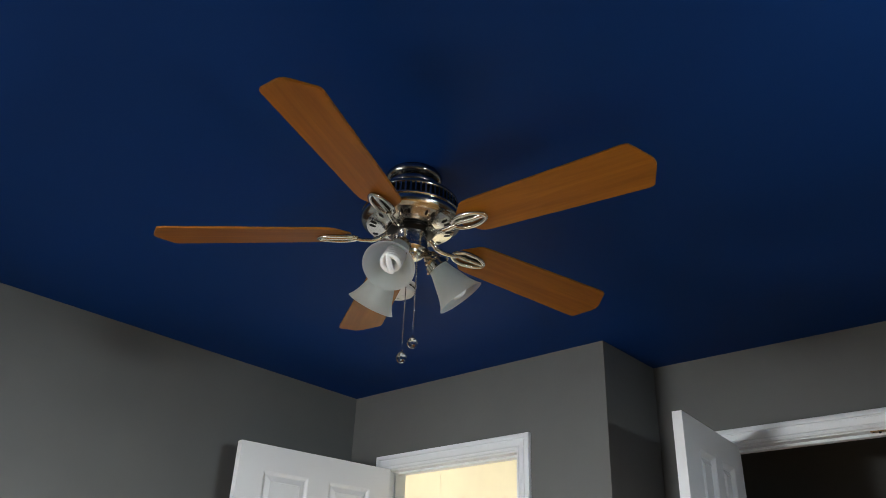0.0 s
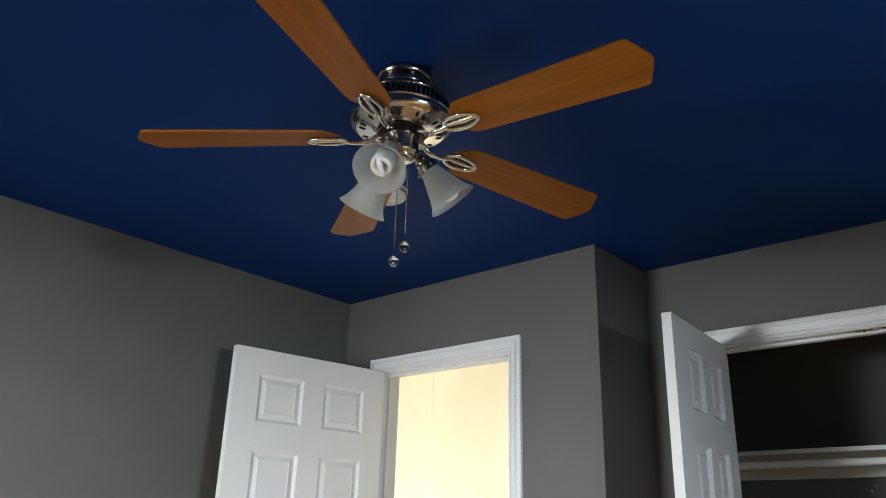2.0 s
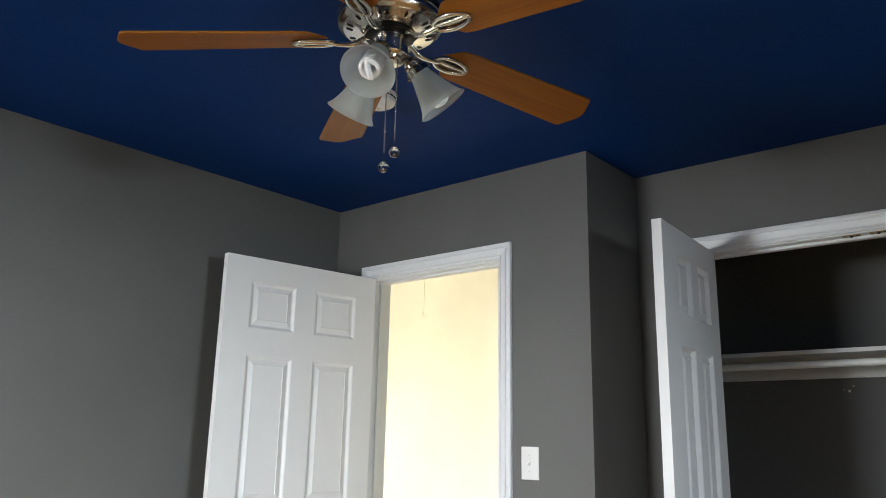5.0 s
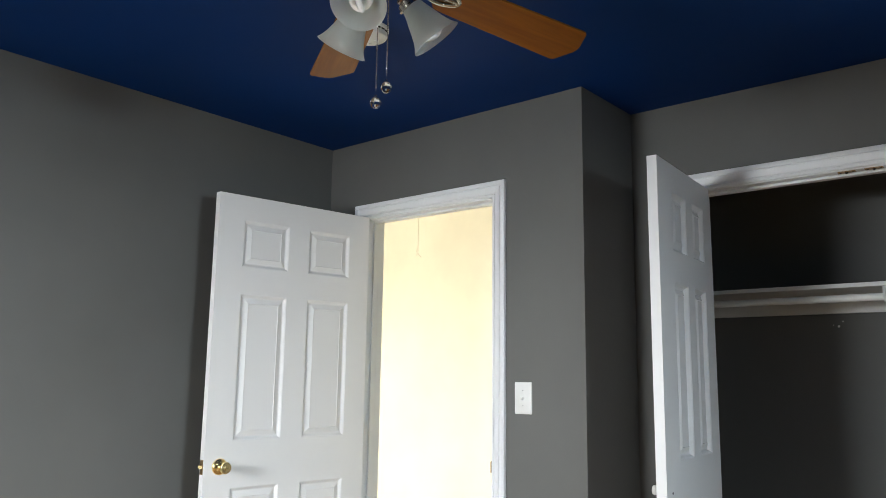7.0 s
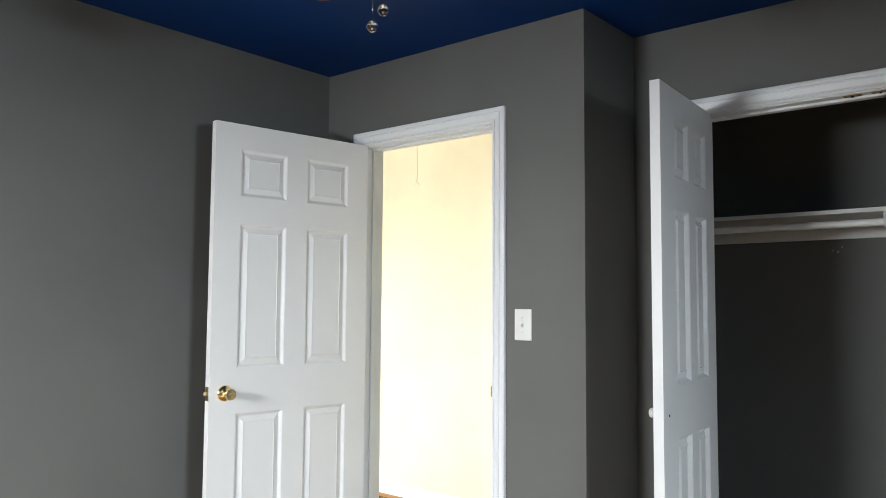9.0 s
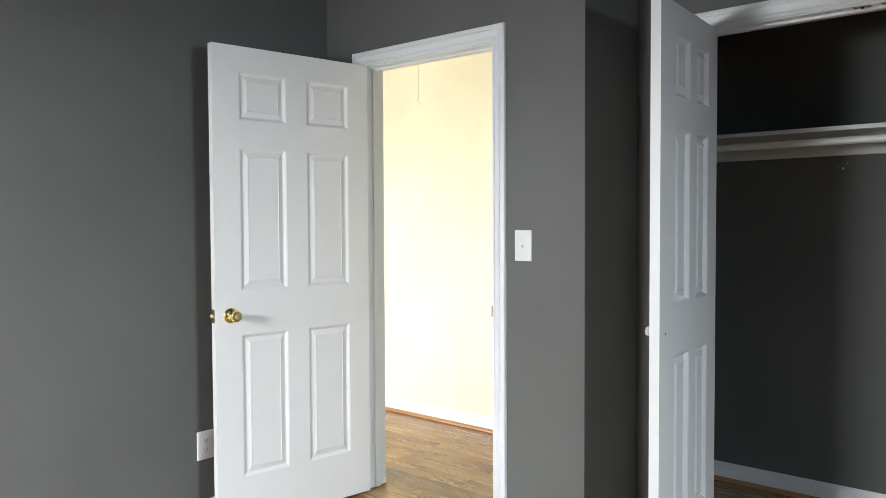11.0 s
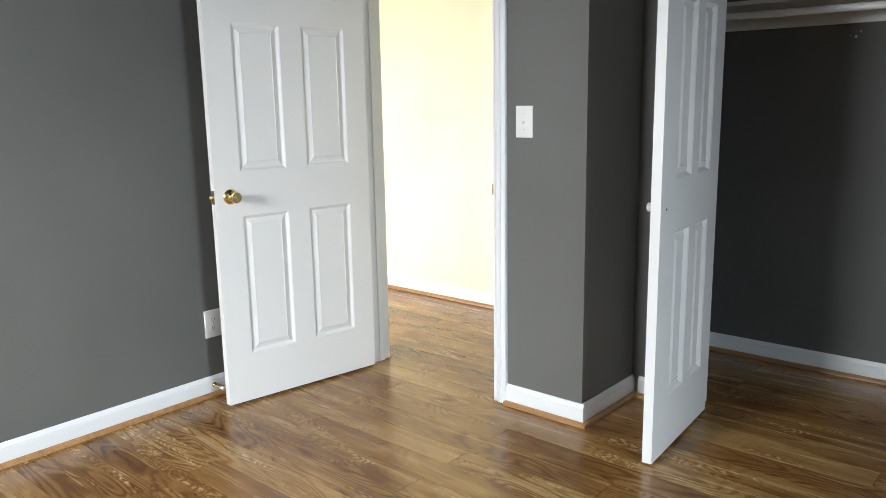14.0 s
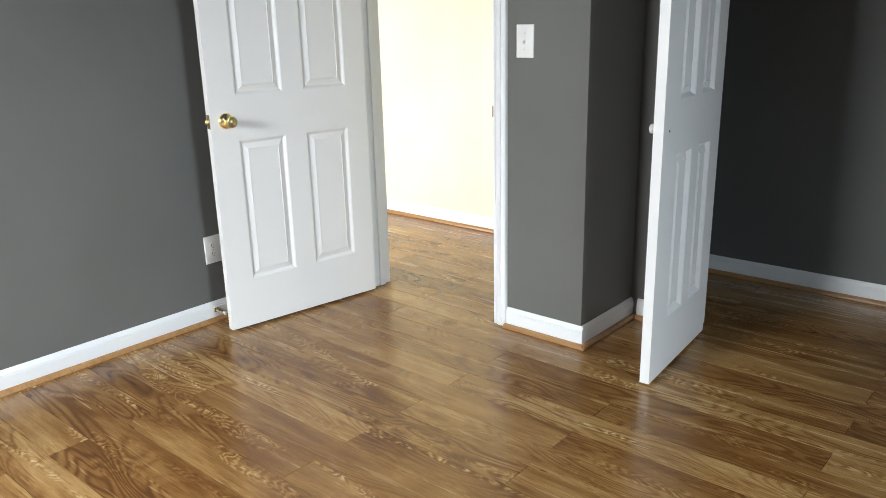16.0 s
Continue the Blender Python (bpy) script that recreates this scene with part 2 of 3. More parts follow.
def prism(outline, z0, z1, bm=None, bevel=0.0):
    """An outline in x, y raised from z0 to z1."""
    bm = bm or bmesh.new()
    lo = [bm.verts.new((x, y, z0)) for x, y in outline]
    hi = [bm.verts.new((x, y, z1)) for x, y in outline]
    n = len(outline)
    faces = [bm.faces.new(lo[::-1]), bm.faces.new(hi)]
    for k in range(n):
        faces.append(bm.faces.new((lo[k], lo[(k + 1) % n], hi[(k + 1) % n], hi[k])))
    if bevel:
        bmesh.ops.bevel(bm, geom=list({e for f in faces[:2] for e in f.edges}), offset=bevel, segments=2, affect="EDGES", profile=0.5)
    return bm


def run_profile(profile, a, b, out):
    """A moulding: profile of (proud, height) swept from a to b along a wall whose face looks to out."""
    bm = bmesh.new()
    out = Vector(out)
    ends = []
    for p in (Vector(a), Vector(b)):
        ends.append([bm.verts.new(p + out * d + Vector((0, 0, h))) for d, h in profile])
    n = len(profile)
    for k in range(n):
        j = (k + 1) % n
        bm.faces.new((ends[0][k], ends[0][j], ends[1][j], ends[1][k]))
    bm.faces.new(ends[0][::-1])
    bm.faces.new(ends[1])
    return bm


def empty(name, m=None):
    ob = new(name)
    ob.empty_display_size = 0.05
    if m is not None:
        ob.matrix_basis = m
    return ob


# ---- setting: walls, ceilings ----
H = 2.44
BX, CY = 1.472, 0.43          # outer corner of the jog, plane of the closet front
HALL_Y, CLOSET_Y, CLOSET_E = 1.20, 1.245, 3.25
DOOR0, DOOR1, DOORH = 0.262, 1.047, 2.052
CL0, CL1, CLH = 1.752, 3.0, 2.060


def wall(name, bm, mat=GREY, label="painted plaster wall"):
    return tagged(part(name, bm, mat), label, "wall", kind="structure")


def wall_hole_x(y0, y1, x0, x1, h0, h1, z0, z1):
    """A wall along x with one opening."""
    bm = box(x0, h0, y0, y1, 0, H)
    box(h1, x1, y0, y1, 0, H, bm)
    box(h0, h1, y0, y1, z1, H, bm)
    if z0 > 0:
        box(h0, h1, y0, y1, 0, z0, bm)
    return bm


GREY_LABEL = "smooth wall painted in warm mid grey"
wall("wall_west", box(-0.12, 0, SOUTH, 0.0, 0, H), label=GREY_LABEL)
bm = wall_hole_x(0, 0.115, -0.121, BX, DOOR0, DOOR1, 0, DOORH)
# added opening out of view, lets the hall lamp reach the hall wall
box(-2.3, -1.9, 0, 0.115, 0, H, bm)
box(-1.9, -0.121, 0, 0.115, 2.1, H, bm)
north = wall("wall_north", bm, label="grey wall with the doorway to the hall")
north.data.materials.append(CREAM)
for f in north.data.polygons:
    if f.center.y > 0.11:
        f.material_index = 1
jog = wall("wall_jog", box(BX - 0.115, BX, 0.115, CLOSET_Y, 0, H), label="grey side wall of the jog by the closet")
jog.data.materials.append(CREAM)
for f in jog.data.polygons:
    if f.center.x < BX - 0.11:
        f.material_index = 1
wall("wall_closet_front", wall_hole_x(CY, CY + 0.115, BX, EAST, CL0, CL1, 0, CLH), label="grey wall with the wide closet opening")
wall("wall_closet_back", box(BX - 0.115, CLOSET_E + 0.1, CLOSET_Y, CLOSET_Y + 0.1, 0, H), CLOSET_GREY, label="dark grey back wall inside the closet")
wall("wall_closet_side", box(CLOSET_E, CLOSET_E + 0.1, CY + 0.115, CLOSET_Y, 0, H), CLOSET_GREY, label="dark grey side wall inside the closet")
W0, W1 = -2.00, -1.22
bm = box(EAST, EAST + 0.12, SOUTH, W0, 0, H)
box(EAST, EAST + 0.12, W1, CY + 0.115, 0, H, bm)
box(EAST, EAST + 0.12, W0, W1, 0, 0.70, bm)
box(EAST, EAST + 0.12, W0, W1, 1.72, H, bm)
wall("wall_east", bm, label="grey wall with a window opening")
wall("wall_south", wall_hole_x(SOUTH - 0.12, SOUTH, -0.12, EAST + 0.12, 0.56, 1.40, 0.95, 1.79), label="grey wall with a wide window opening")
wall("wall_hall_north", box(-2.3, BX - 0.115, HALL_Y, HALL_Y + 0.065, 0, H), CREAM, "pale cream hall wall in bright daylight")
wall("wall_hall_west", box(-2.42, -2.3, -1.32, HALL_Y + 0.065, 0, H), CREAM, "plain cream hall end wall")
# added wall out of view; its opening trims the hall lamp's beam
wall("wall_side_room", wall_hole_x(-1.32, -1.2, -2.3, -0.12, -1.96, -0.24, 0.10, 1.45), CREAM, "added unseen cream wall whose opening shapes the hall light")


def slab(name, bm, mat, label):
    return tagged(part(name, bm, mat), label, "ceiling", kind="structure")


bm = box(-0.12, EAST + 0.12, SOUTH - 0.12, 0.0, H, H + 0.1)
box(BX, EAST + 0.12, 0.0, CY, H, H + 0.1, bm)
slab("ceiling", bm, BLUE, "matt ceiling painted deep navy blue")
# the piece south of y = 0 is an added lid against the sun
slab("ceiling_hall", box(-2.42, -0.12, -1.32, 0.0, H, H + 0.1, box(-2.42, BX - 0.05, 0.0, HALL_Y + 0.07, H, H + 0.1)), HALL_WHITE, "white hall ceiling")
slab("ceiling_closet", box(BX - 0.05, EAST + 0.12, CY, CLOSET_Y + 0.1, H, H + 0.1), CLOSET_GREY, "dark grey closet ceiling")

# ---- baseboards and shoe moulding ----
BASE = [(0, 0), (0.013, 0), (0.013, 0.066), (0.0112, 0.0675), (0.0112, 0.069), (0.0120, 0.071), (0.0105, 0.077), (0.006, 0.086), (0.004, 0.090), (0, 0.090)]
SHOE = [(0.0, 0.0)] + [(0.018 * math.cos(a), 0.018 * math.sin(a)) for a in [math.pi / 12 * k for k in range(7)]]


def skirting(a, b, out, ext_a=0.0, ext_b=0.0, white=True, shoe_a=0.0):
    """White baseboard and oak shoe moulding along a wall from a to b."""
    a, b, out = Vector((*a, 0.001)), Vector((*b, 0.001)), Vector((*out, 0))
    d = (b - a).normalized()
    if white:
        tagged(part("baseboard", run_profile(BASE, a - d * 0.013 * ext_a, b + d * 0.013 * ext_b, out), WHITE, smooth=30),
               "white painted baseboard with an eased top", "baseboard", kind="structure")
    off = out * (0.0135 if white else 0.0005)
    tagged(part("trim", run_profile(SHOE, a + off - d * 0.031 * (ext_a + shoe_a), b + off + d * 0.031 * ext_b, out), SHOE_WOOD, smooth=50),
           "oak quarter-round shoe moulding at the floor", "trim", kind="structure")


skirting((0, SOUTH), (0, -0.001), (1, 0))
skirting((0.034, 0), (0.205, 0), (0, -1))
skirting((1.101, 0), (BX, 0), (0, -1), ext_b=1)
skirting((BX, 0), (BX, CY), (1, 0), shoe_a=1.0)
skirting((BX + 0.034, CY), (1.690, CY), (0, -1))
skirting((3.079, CY), (EAST, CY), (0, -1))
skirting((BX, CLOSET_Y), (CLOSET_E, CLOSET_Y), (0, -1))
skirting((BX, CY + 0.13), (BX, CLOSET_Y - 0.034), (1, 0))
skirting((CLOSET_E, CY + 0.13), (CLOSET_E, CLOSET_Y - 0.034), (-1, 0))
skirting((-2.3, HALL_Y), (BX - 0.115, HALL_Y), (0, -1))
skirting((EAST, SOUTH), (EAST, CY), (-1, 0))
skirting((0.034, SOUTH), (EAST - 0.034, SOUTH), (0, 1))

# ---- door frames ----
CASING = [(0, 0), (0, 0.008), (0.003, 0.0105), (0.009, 0.0105), (0.0105, 0.0070), (0.0135, 0.0070), (0.016, 0.0115), (0.027, 0.0150), (0.035, 0.0165), (0.0365, 0.0125), (0.0405, 0.0125), (0.0425, 0.0170), (0.051, 0.0190), (0.0562, 0.0180), (0.058, 0.0150), (0.058, 0)]


def casing_piece(corners):
    """corners(u, proud) gives the two ends of each profile line."""
    bm = bmesh.new()
    ends = ([], [])
    for u, d in ((1.15 * a, b) for a, b in CASING):
        for k, p in enumerate(corners(u, d)):
            ends[k].append(bm.verts.new(p))
    n = len(CASING)
    for k in range(n):
        j = (k + 1) % n
        bm.faces.new((ends[0][k], ends[0][j], ends[1][j], ends[1][k]))
    bm.faces.new(ends[0][::-1])
    bm.faces.new(ends[1])
    return bm


def door_frame(name, x0, x1, zh, yf, depth, label, stop_y):
    """Mitred casing, jambs and stops of an opening in a wall whose room face is at yf."""
    thing = tagged(empty(name, pose(x0, yf, 0)), label, "door frame", kind="structure")
    m = pose(-x0, -yf, 0)
    rv = 0.005
    a0, a1, ah = x0 - rv + 0.012, x1 + rv - 0.012, zh - 0.012 + rv
    part("casing", casing_piece(lambda u, d: ((a0 - u, yf - d - 0.0015, 0.002), (a0 - u, yf - d - 0.0015, ah + u))), WHITE, thing, smooth=30, m=m)
    part("casing", casing_piece(lambda u, d: ((a1 + u, yf - d - 0.0015, 0.002), (a1 + u, yf - d - 0.0015, ah + u))), WHITE, thing, smooth=30, m=m)
    part("casing", casing_piece(lambda u, d: ((a0 - u, yf - d - 0.0015, ah + u), (a1 + u, yf - d - 0.0015, ah + u))), WHITE, thing, smooth=30, m=m)
    y0, y1 = yf - 0.001, yf + depth + 0.002
    part("jamb", box(x0 - 0.003, x0 + 0.012, y0, y1, 0.002, zh - 0.012), WHITE, thing, m=m)
    part("jamb", box(x1 - 0.012, x1 + 0.003, y0, y1, 0.002, zh - 0.012), WHITE, thing, m=m)
    part("head_jamb", box(x0 - 0.003, x1 + 0.003, y0, y1, zh - 0.012, zh + 0.003), WHITE, thing, m=m)
    s0, s1 = stop_y, stop_y + 0.032
    part("door_stop_strip", box(x0 + 0.012, x0 + 0.023, s0, s1, 0.002, zh - 0.023, bevel=0.002), WHITE, thing, m=m)
    part("door_stop_strip", box(x1 - 0.023, x1 - 0.012, s0, s1, 0.002, zh - 0.023, bevel=0.002), WHITE, thing, m=m)
    part("door_stop_strip", box(x0 + 0.012, x1 - 0.012, s0, s1, zh - 0.023, zh - 0.012, bevel=0.002), WHITE, thing, m=m)
    return thing, m


frame_hall, fm = door_frame("door_frame_1", DOOR0, DOOR1, DOORH, 0.0, 0.115, "white moulded casing and jambs of the hall doorway", 0.042)
part("strike_plate", box(DOOR1 - 0.0135, DOOR1 - 0.0118, 0.006, 0.034, 0.90, 0.957, bevel=0.0004), OLD_BRASS, frame_hall, "small brass strike plate", m=fm)
part("strike_lip", box(DOOR1 - 0.0142, DOOR1 - 0.0115, -0.008, 0.006, 0.905, 0.950, bevel=0.001), OLD_BRASS, frame_hall, "brass strike lip", m=fm)
for hz in (0.22, 1.02, 1.82):
    part("hinge_leaf", box(DOOR0 + 0.0118, DOOR0 + 0.0138, -0.004, 0.004, hz - 0.044, hz + 0.044, bevel=0.0005), BRASS, frame_hall, "brass hinge leaf", m=fm)
frame_closet, fm = door_frame("door_frame_2", CL0, CL1, CLH, CY, 0.115, "white moulded casing and jambs of the closet opening", CY + 0.042)
for cx in (2.312, 2.402):
    part("ball_catch_plate", box(cx - 0.03, cx + 0.03, CY + 0.008, CY + 0.032, CLH - 0.0145, CLH - 0.0118, bevel=0.0006), OLD_BRASS, frame_closet, "worn brass catch plate", m=fm)
    for dx in (-0.021, 0.021):
        part("screw", lathe([(0, 0), (0.0042, 0), (0.0036, -0.0012), (0, -0.0014)], 10, m=pose(cx + dx, CY + 0.020, CLH - 0.0146)), BLACK_METAL, frame_closet, m=fm)
    part("ball_catch", lathe([(0, -0.006), (0.004, -0.0045), (0.006, 0), (0, 0)], 12, m=pose(cx, CY + 0.020, CLH - 0.0146)), BLACK_METAL, frame_closet, m=fm)
# hall side casing
a0, a1, ah = DOOR0 + 0.007, DOOR1 - 0.007, DOORH - 0.007
part("casing", casing_piece(lambda u, d: ((a0 - u, 0.1165 + d, 0.002), (a0 - u, 0.1165 + d, ah + u))), WHITE, frame_hall, smooth=30, m=pose(-DOOR0, 0, 0))
part("casing", casing_piece(lambda u, d: ((a1 + u, 0.1165 + d, 0.002), (a1 + u, 0.1165 + d, ah + u))), WHITE, frame_hall, smooth=30, m=pose(-DOOR0, 0, 0))
part("casing", casing_piece(lambda u, d: ((a0 - u, 0.1165 + d, ah + u), (a1 + u, 0.1165 + d, ah + u))), WHITE, frame_hall, smooth=30, m=pose(-DOOR0, 0, 0))

# ---- six-panel doors ----
PANEL_STEPS = [(a, 1.25 * b) for a, b in [(0.0, 0.0), (0.004, -0.0015), (0.012, -0.0075), (0.016, -0.0085), (0.020, -0.0075), (0.036, -0.0030), (0.039, -0.0020), (0.0405, -0.0034)]]


def panel_bm(u0, u1, z0, z1, y, sign, deep=1.0):
    """A moulded panel: nested rectangles from the rail's face into the field."""
    bm = bmesh.new()
    rings = []
    for inset, d in PANEL_STEPS:
        c = [(u0 + inset, z0 + inset), (u1 - inset, z0 + inset), (u1 - inset, z1 - inset), (u0 + inset, z1 - inset)]
        rings.append([bm.verts.new((u, y + sign * deep * d, z)) for u, z in c])
    for a, b in zip(rings, rings[1:]):
        for k in range(4):
            bm.faces.new((a[k], a[(k + 1) % 4], b[(k + 1) % 4], b[k]))
    bm.faces.new(rings[-1])
    return bm


def door_slab(width, z0, z1, us, zs, thick):
    """Stiles and rails round the panels, both faces, with a closed rim."""
    bm = bmesh.new()
    gu = sorted([0.0, width] + [u for pair in us for u in pair])
    gz = sorted([z0, z1] + [z for pair in zs for z in pair])
    for y in (0.0, -thick):
        vs = [[bm.verts.new((u, y, z)) for z in gz] for u in gu]
        for i in range(len(gu) - 1):
            for j in range(len(gz) - 1):
                if any(abs(gu[i] - a) < 1e-6 for a, _ in us) and any(abs(gz[j] - a) < 1e-6 for a, _ in zs):
                    continue
                bm.faces.new((vs[i][j], vs[i + 1][j], vs[i + 1][j + 1], vs[i][j + 1]))
    bmesh.ops.remove_doubles(bm, verts=bm.verts[:], dist=1e-6)
    rim = [e for e in bm.edges if len(e.link_faces) == 1 and (
        all(abs(v.co.x) < 1e-6 for v in e.verts) or all(abs(v.co.x - width) < 1e-6 for v in e.verts)
        or all(abs(v.co.z - z0) < 1e-6 for v in e.verts) or all(abs(v.co.z - z1) < 1e-6 for v in e.verts))]
    bmesh.ops.bridge_loops(bm, edges=rim)
    return bm


def six_panel_door(name, label, m, width, z0, z1, us, zs, thick=0.035, deep=1.0):
    door = tagged(empty(name, m), label, "door", kind="structure")
    part("slab", door_slab(width, z0, z1, us, zs, thick), DOOR_WHITE, door)
    for u0, u1 in us:
        for a, b in zs:
            part("panel", panel_bm(u0, u1, a, b, 0.0, 1, deep), DOOR_WHITE, door)
            part("panel", panel_bm(u0, u1, a, b, -thick, -1, deep), DOOR_WHITE, door)
    return door


def leaf_pose(a, b):
    d = (Vector(b) - Vector(a)).normalized()
    return pose(a[0], a[1], 0, 0, 0, math.degrees(math.atan2(d.y, d.x)))


ZS = [(0.222, 0.830), (1.016, 1.617), (1.733, 1.934)]
hall_door = six_panel_door("door_1", "white six-panel door standing open, with a brass knob", leaf_pose((0.313, -0.025), (0.201, -0.785)),
                           0.772, 0.012, 2.040, [(0.111, 0.331), (0.434, 0.655)], ZS, deep=0.85)
KNOB = [(0, 0), (0.033, 0), (0.033, 0.003), (0.030, 0.008), (0.022, 0.012), (0.013, 0.015), (0.0115, 0.026), (0.013, 0.032), (0.018, 0.040),
        (0.0225, 0.050), (0.0235, 0.056), (0.022, 0.060), (0.016, 0.0615), (0.012, 0.0605), (0.007, 0.0625), (0, 0.063)]
for sgn, y in ((-90, 0.0), (90, -0.035)):
    part("knob", lathe(KNOB, 40, m=pose(0.705, y, 0.916, sgn)), BRASS, hall_door, "polished brass round door knob", smooth=40)
part("latch_plate", box(0.7715, 0.7735, -0.030, -0.005, 0.888, 0.945, bevel=0.0004), OLD_BRASS, hall_door, "brass latch plate")
part("latch_bolt", prism([(0.773, -0.024), (0.785, -0.022), (0.773, -0.011)], 0.910, 0.924), BRASS, hall_door, "brass latch bolt")
for hz in (0.22, 1.02, 1.82):
    hinge = part("hinge", lathe([(0, -0.047), (0.004, -0.046), (0.0062, -0.044), (0.0062, 0.044), (0.004, 0.046), (0, 0.047)], 12, m=pose(-0.007, -0.038, hz)), BRASS, hall_door, "brass butt hinge", smooth=40)
    part("hinge_leaf", box(-0.002, -0.0005, -0.034, -0.004, hz - 0.044, hz + 0.044), BRASS, hinge)

closet_door = six_panel_door("door_2", "white narrow six-panel closet door standing open", leaf_pose((1.802, 0.437), (1.850, -0.147)),
                             0.600, 0.012, 2.053, [(0.088, 0.228), (0.300, 0.455)], [(0.222, 0.830), (1.016, 1.625), (1.738, 1.952)], deep=1.7)
PULL = [(0, 0), (0.009, 0), (0.008, 0.006), (0.0065, 0.012), (0.009, 0.016), (0.0145, 0.020), (0.0165, 0.025), (0.0150, 0.030), (0.009, 0.033), (0, 0.034)]
part("knob", lathe(PULL, 24, m=pose(0.545, -0.035, 0.925, 90)), PLASTIC, closet_door, "small round white pull knob", smooth=45)
part("knob_screw", lathe([(0, 0), (0.0042, 0), (0.004, 0.0012), (0, 0.0018)], 12, m=pose(0.545, 0, 0.92, -90)), DARK_HOLE, closet_door, "dark screw head")
for hz in (0.22, 1.02, 1.82):
    part("hinge", lathe([(0, -0.04), (0.0055, -0.038), (0.0055, 0.038), (0, 0.04)], 12, m=pose(-0.006, -0.038, hz)), WHITE, closet_door, "painted hinge", smooth=40)

# ---- closet shelf, rod ----
shelf = tagged(empty("closet_shelf", pose(BX, 0.92, 1.675)), "white painted closet shelf on wall cleats", "shelf")
sm = pose(-BX, -0.92, -1.675)
part("board", box(BX + 0.002, CLOSET_E - 0.002, 0.92, CLOSET_Y - 0.002, 1.674, 1.692, bevel=0.0015), CLOSET_WHITE, shelf, m=sm)
part("cleat", box(BX + 0.002, CLOSET_E - 0.002, CLOSET_Y - 0.020, CLOSET_Y - 0.001, 1.592, 1.673, bevel=0.0015), CLOSET_WHITE, shelf, m=sm)
part("cleat", box(BX + 0.001, BX + 0.020, 0.86, CLOSET_Y - 0.021, 1.592, 1.673, bevel=0.0015), CLOSET_WHITE, shelf, m=sm)
part("cleat", box(CLOSET_E - 0.020, CLOSET_E - 0.001, 0.86, CLOSET_Y - 0.021, 1.592, 1.673, bevel=0.0015), CLOSET_WHITE, shelf, m=sm)
rod = tagged(empty("closet_rod", pose(BX, 0.945, 1.632)), "white round clothes rod below the closet shelf", "rod")
part("pole", tube([(0.021, 0, 0), (CLOSET_E - BX - 0.021, 0, 0)], 0.0155, 20), PLASTIC, rod, smooth=40)
for x, a in ((0.0205, 90), (CLOSET_E - BX - 0.0205, -90)):
    part("socket", lathe([(0, 0), (0.028, 0), (0.028, 0.004), (0.020, 0.006), (0.020, 0.014), (0.0165, 0.014)], 20, m=pose(x, 0, 0, 0, a)), WHITE, rod, smooth=40)
bracket = part("bracket", box(2.312, 2.324, 0.93, CLOSET_Y - 0.021, 1.660, 1.673), WHITE, shelf, "white metal shelf bracket", m=sm)
part("bracket_hook", tube([(2.318, 0.935, 1.672), (2.318, 0.925, 1.640), (2.318, 0.935, 1.614), (2.318, 0.958, 1.614)], 0.006, 8), WHITE, bracket)
for dx, dz, s in ((0.0, 0.0, 0.006), (0.018, 0.022, 0.003), (-0.022, 0.006, 0.0025)):
    tagged(part("wall_anchor", lathe([(0, 0), (s, 0), (s * 0.8, 0.0015), (0, 0.002)], 7, m=pose(2.070 + dx, CLOSET_Y - 0.0005, 1.535 + dz, 90)), PLASTIC),
           "pale filled screw hole on the closet wall", "wall anchor", group="old screw holes")

# ---- switch, outlet, door stop ----


def rounded_plate(w, h, t):
    bm = box(-w / 2, w / 2, -t, 0, -h / 2, h / 2)
    bmesh.ops.bevel(bm, geom=[e for e in bm.edges if all(v.co.y < -t + 1e-5 for v in e.verts)] +
                    [e for e in bm.edges if abs(e.verts[0].co.y - e.verts[1].co.y) > 1e-5], offset=0.003, segments=3, affect="EDGES", profile=0.5)
    return bm


def screw(x, z, y, parent):
    s = part("screw", lathe([(0, 0), (0.0035, 0), (0.003, 0.001), (0, 0.0014)], 12, m=pose(x, y, z, 90)), PLASTIC, parent, smooth=40)
    part("screw_slot", box(x - 0.003, x + 0.003, y - 0.0017, y - 0.0012, z - 0.0005, z + 0.0005), DARK_HOLE, s)


switch = tagged(empty("light_switch", pose(1.191, -0.0005, 1.206)), "white toggle light switch on the grey wall", "light switch")
part("plate", rounded_plate(0.080, 0.125, 0.006), PLASTIC, switch, smooth=40)
part("toggle_collar", box(-0.006, 0.006, -0.0078, -0.0055, -0.0125, 0.0125, bevel=0.0008), PLASTIC, switch)
part("toggle", prism([(-0.0042, 0), (0.0042, 0), (0.003, 0.014), (-0.003, 0.014)], -0.004, 0.004, bevel=0.0008), PLASTIC, switch, m=pose(0, -0.006, 0, 25) @ pose(0, 0, 0, 0, 0, 180))
for z in (-0.030, 0.030):
    screw(0, z, -0.006, switch)

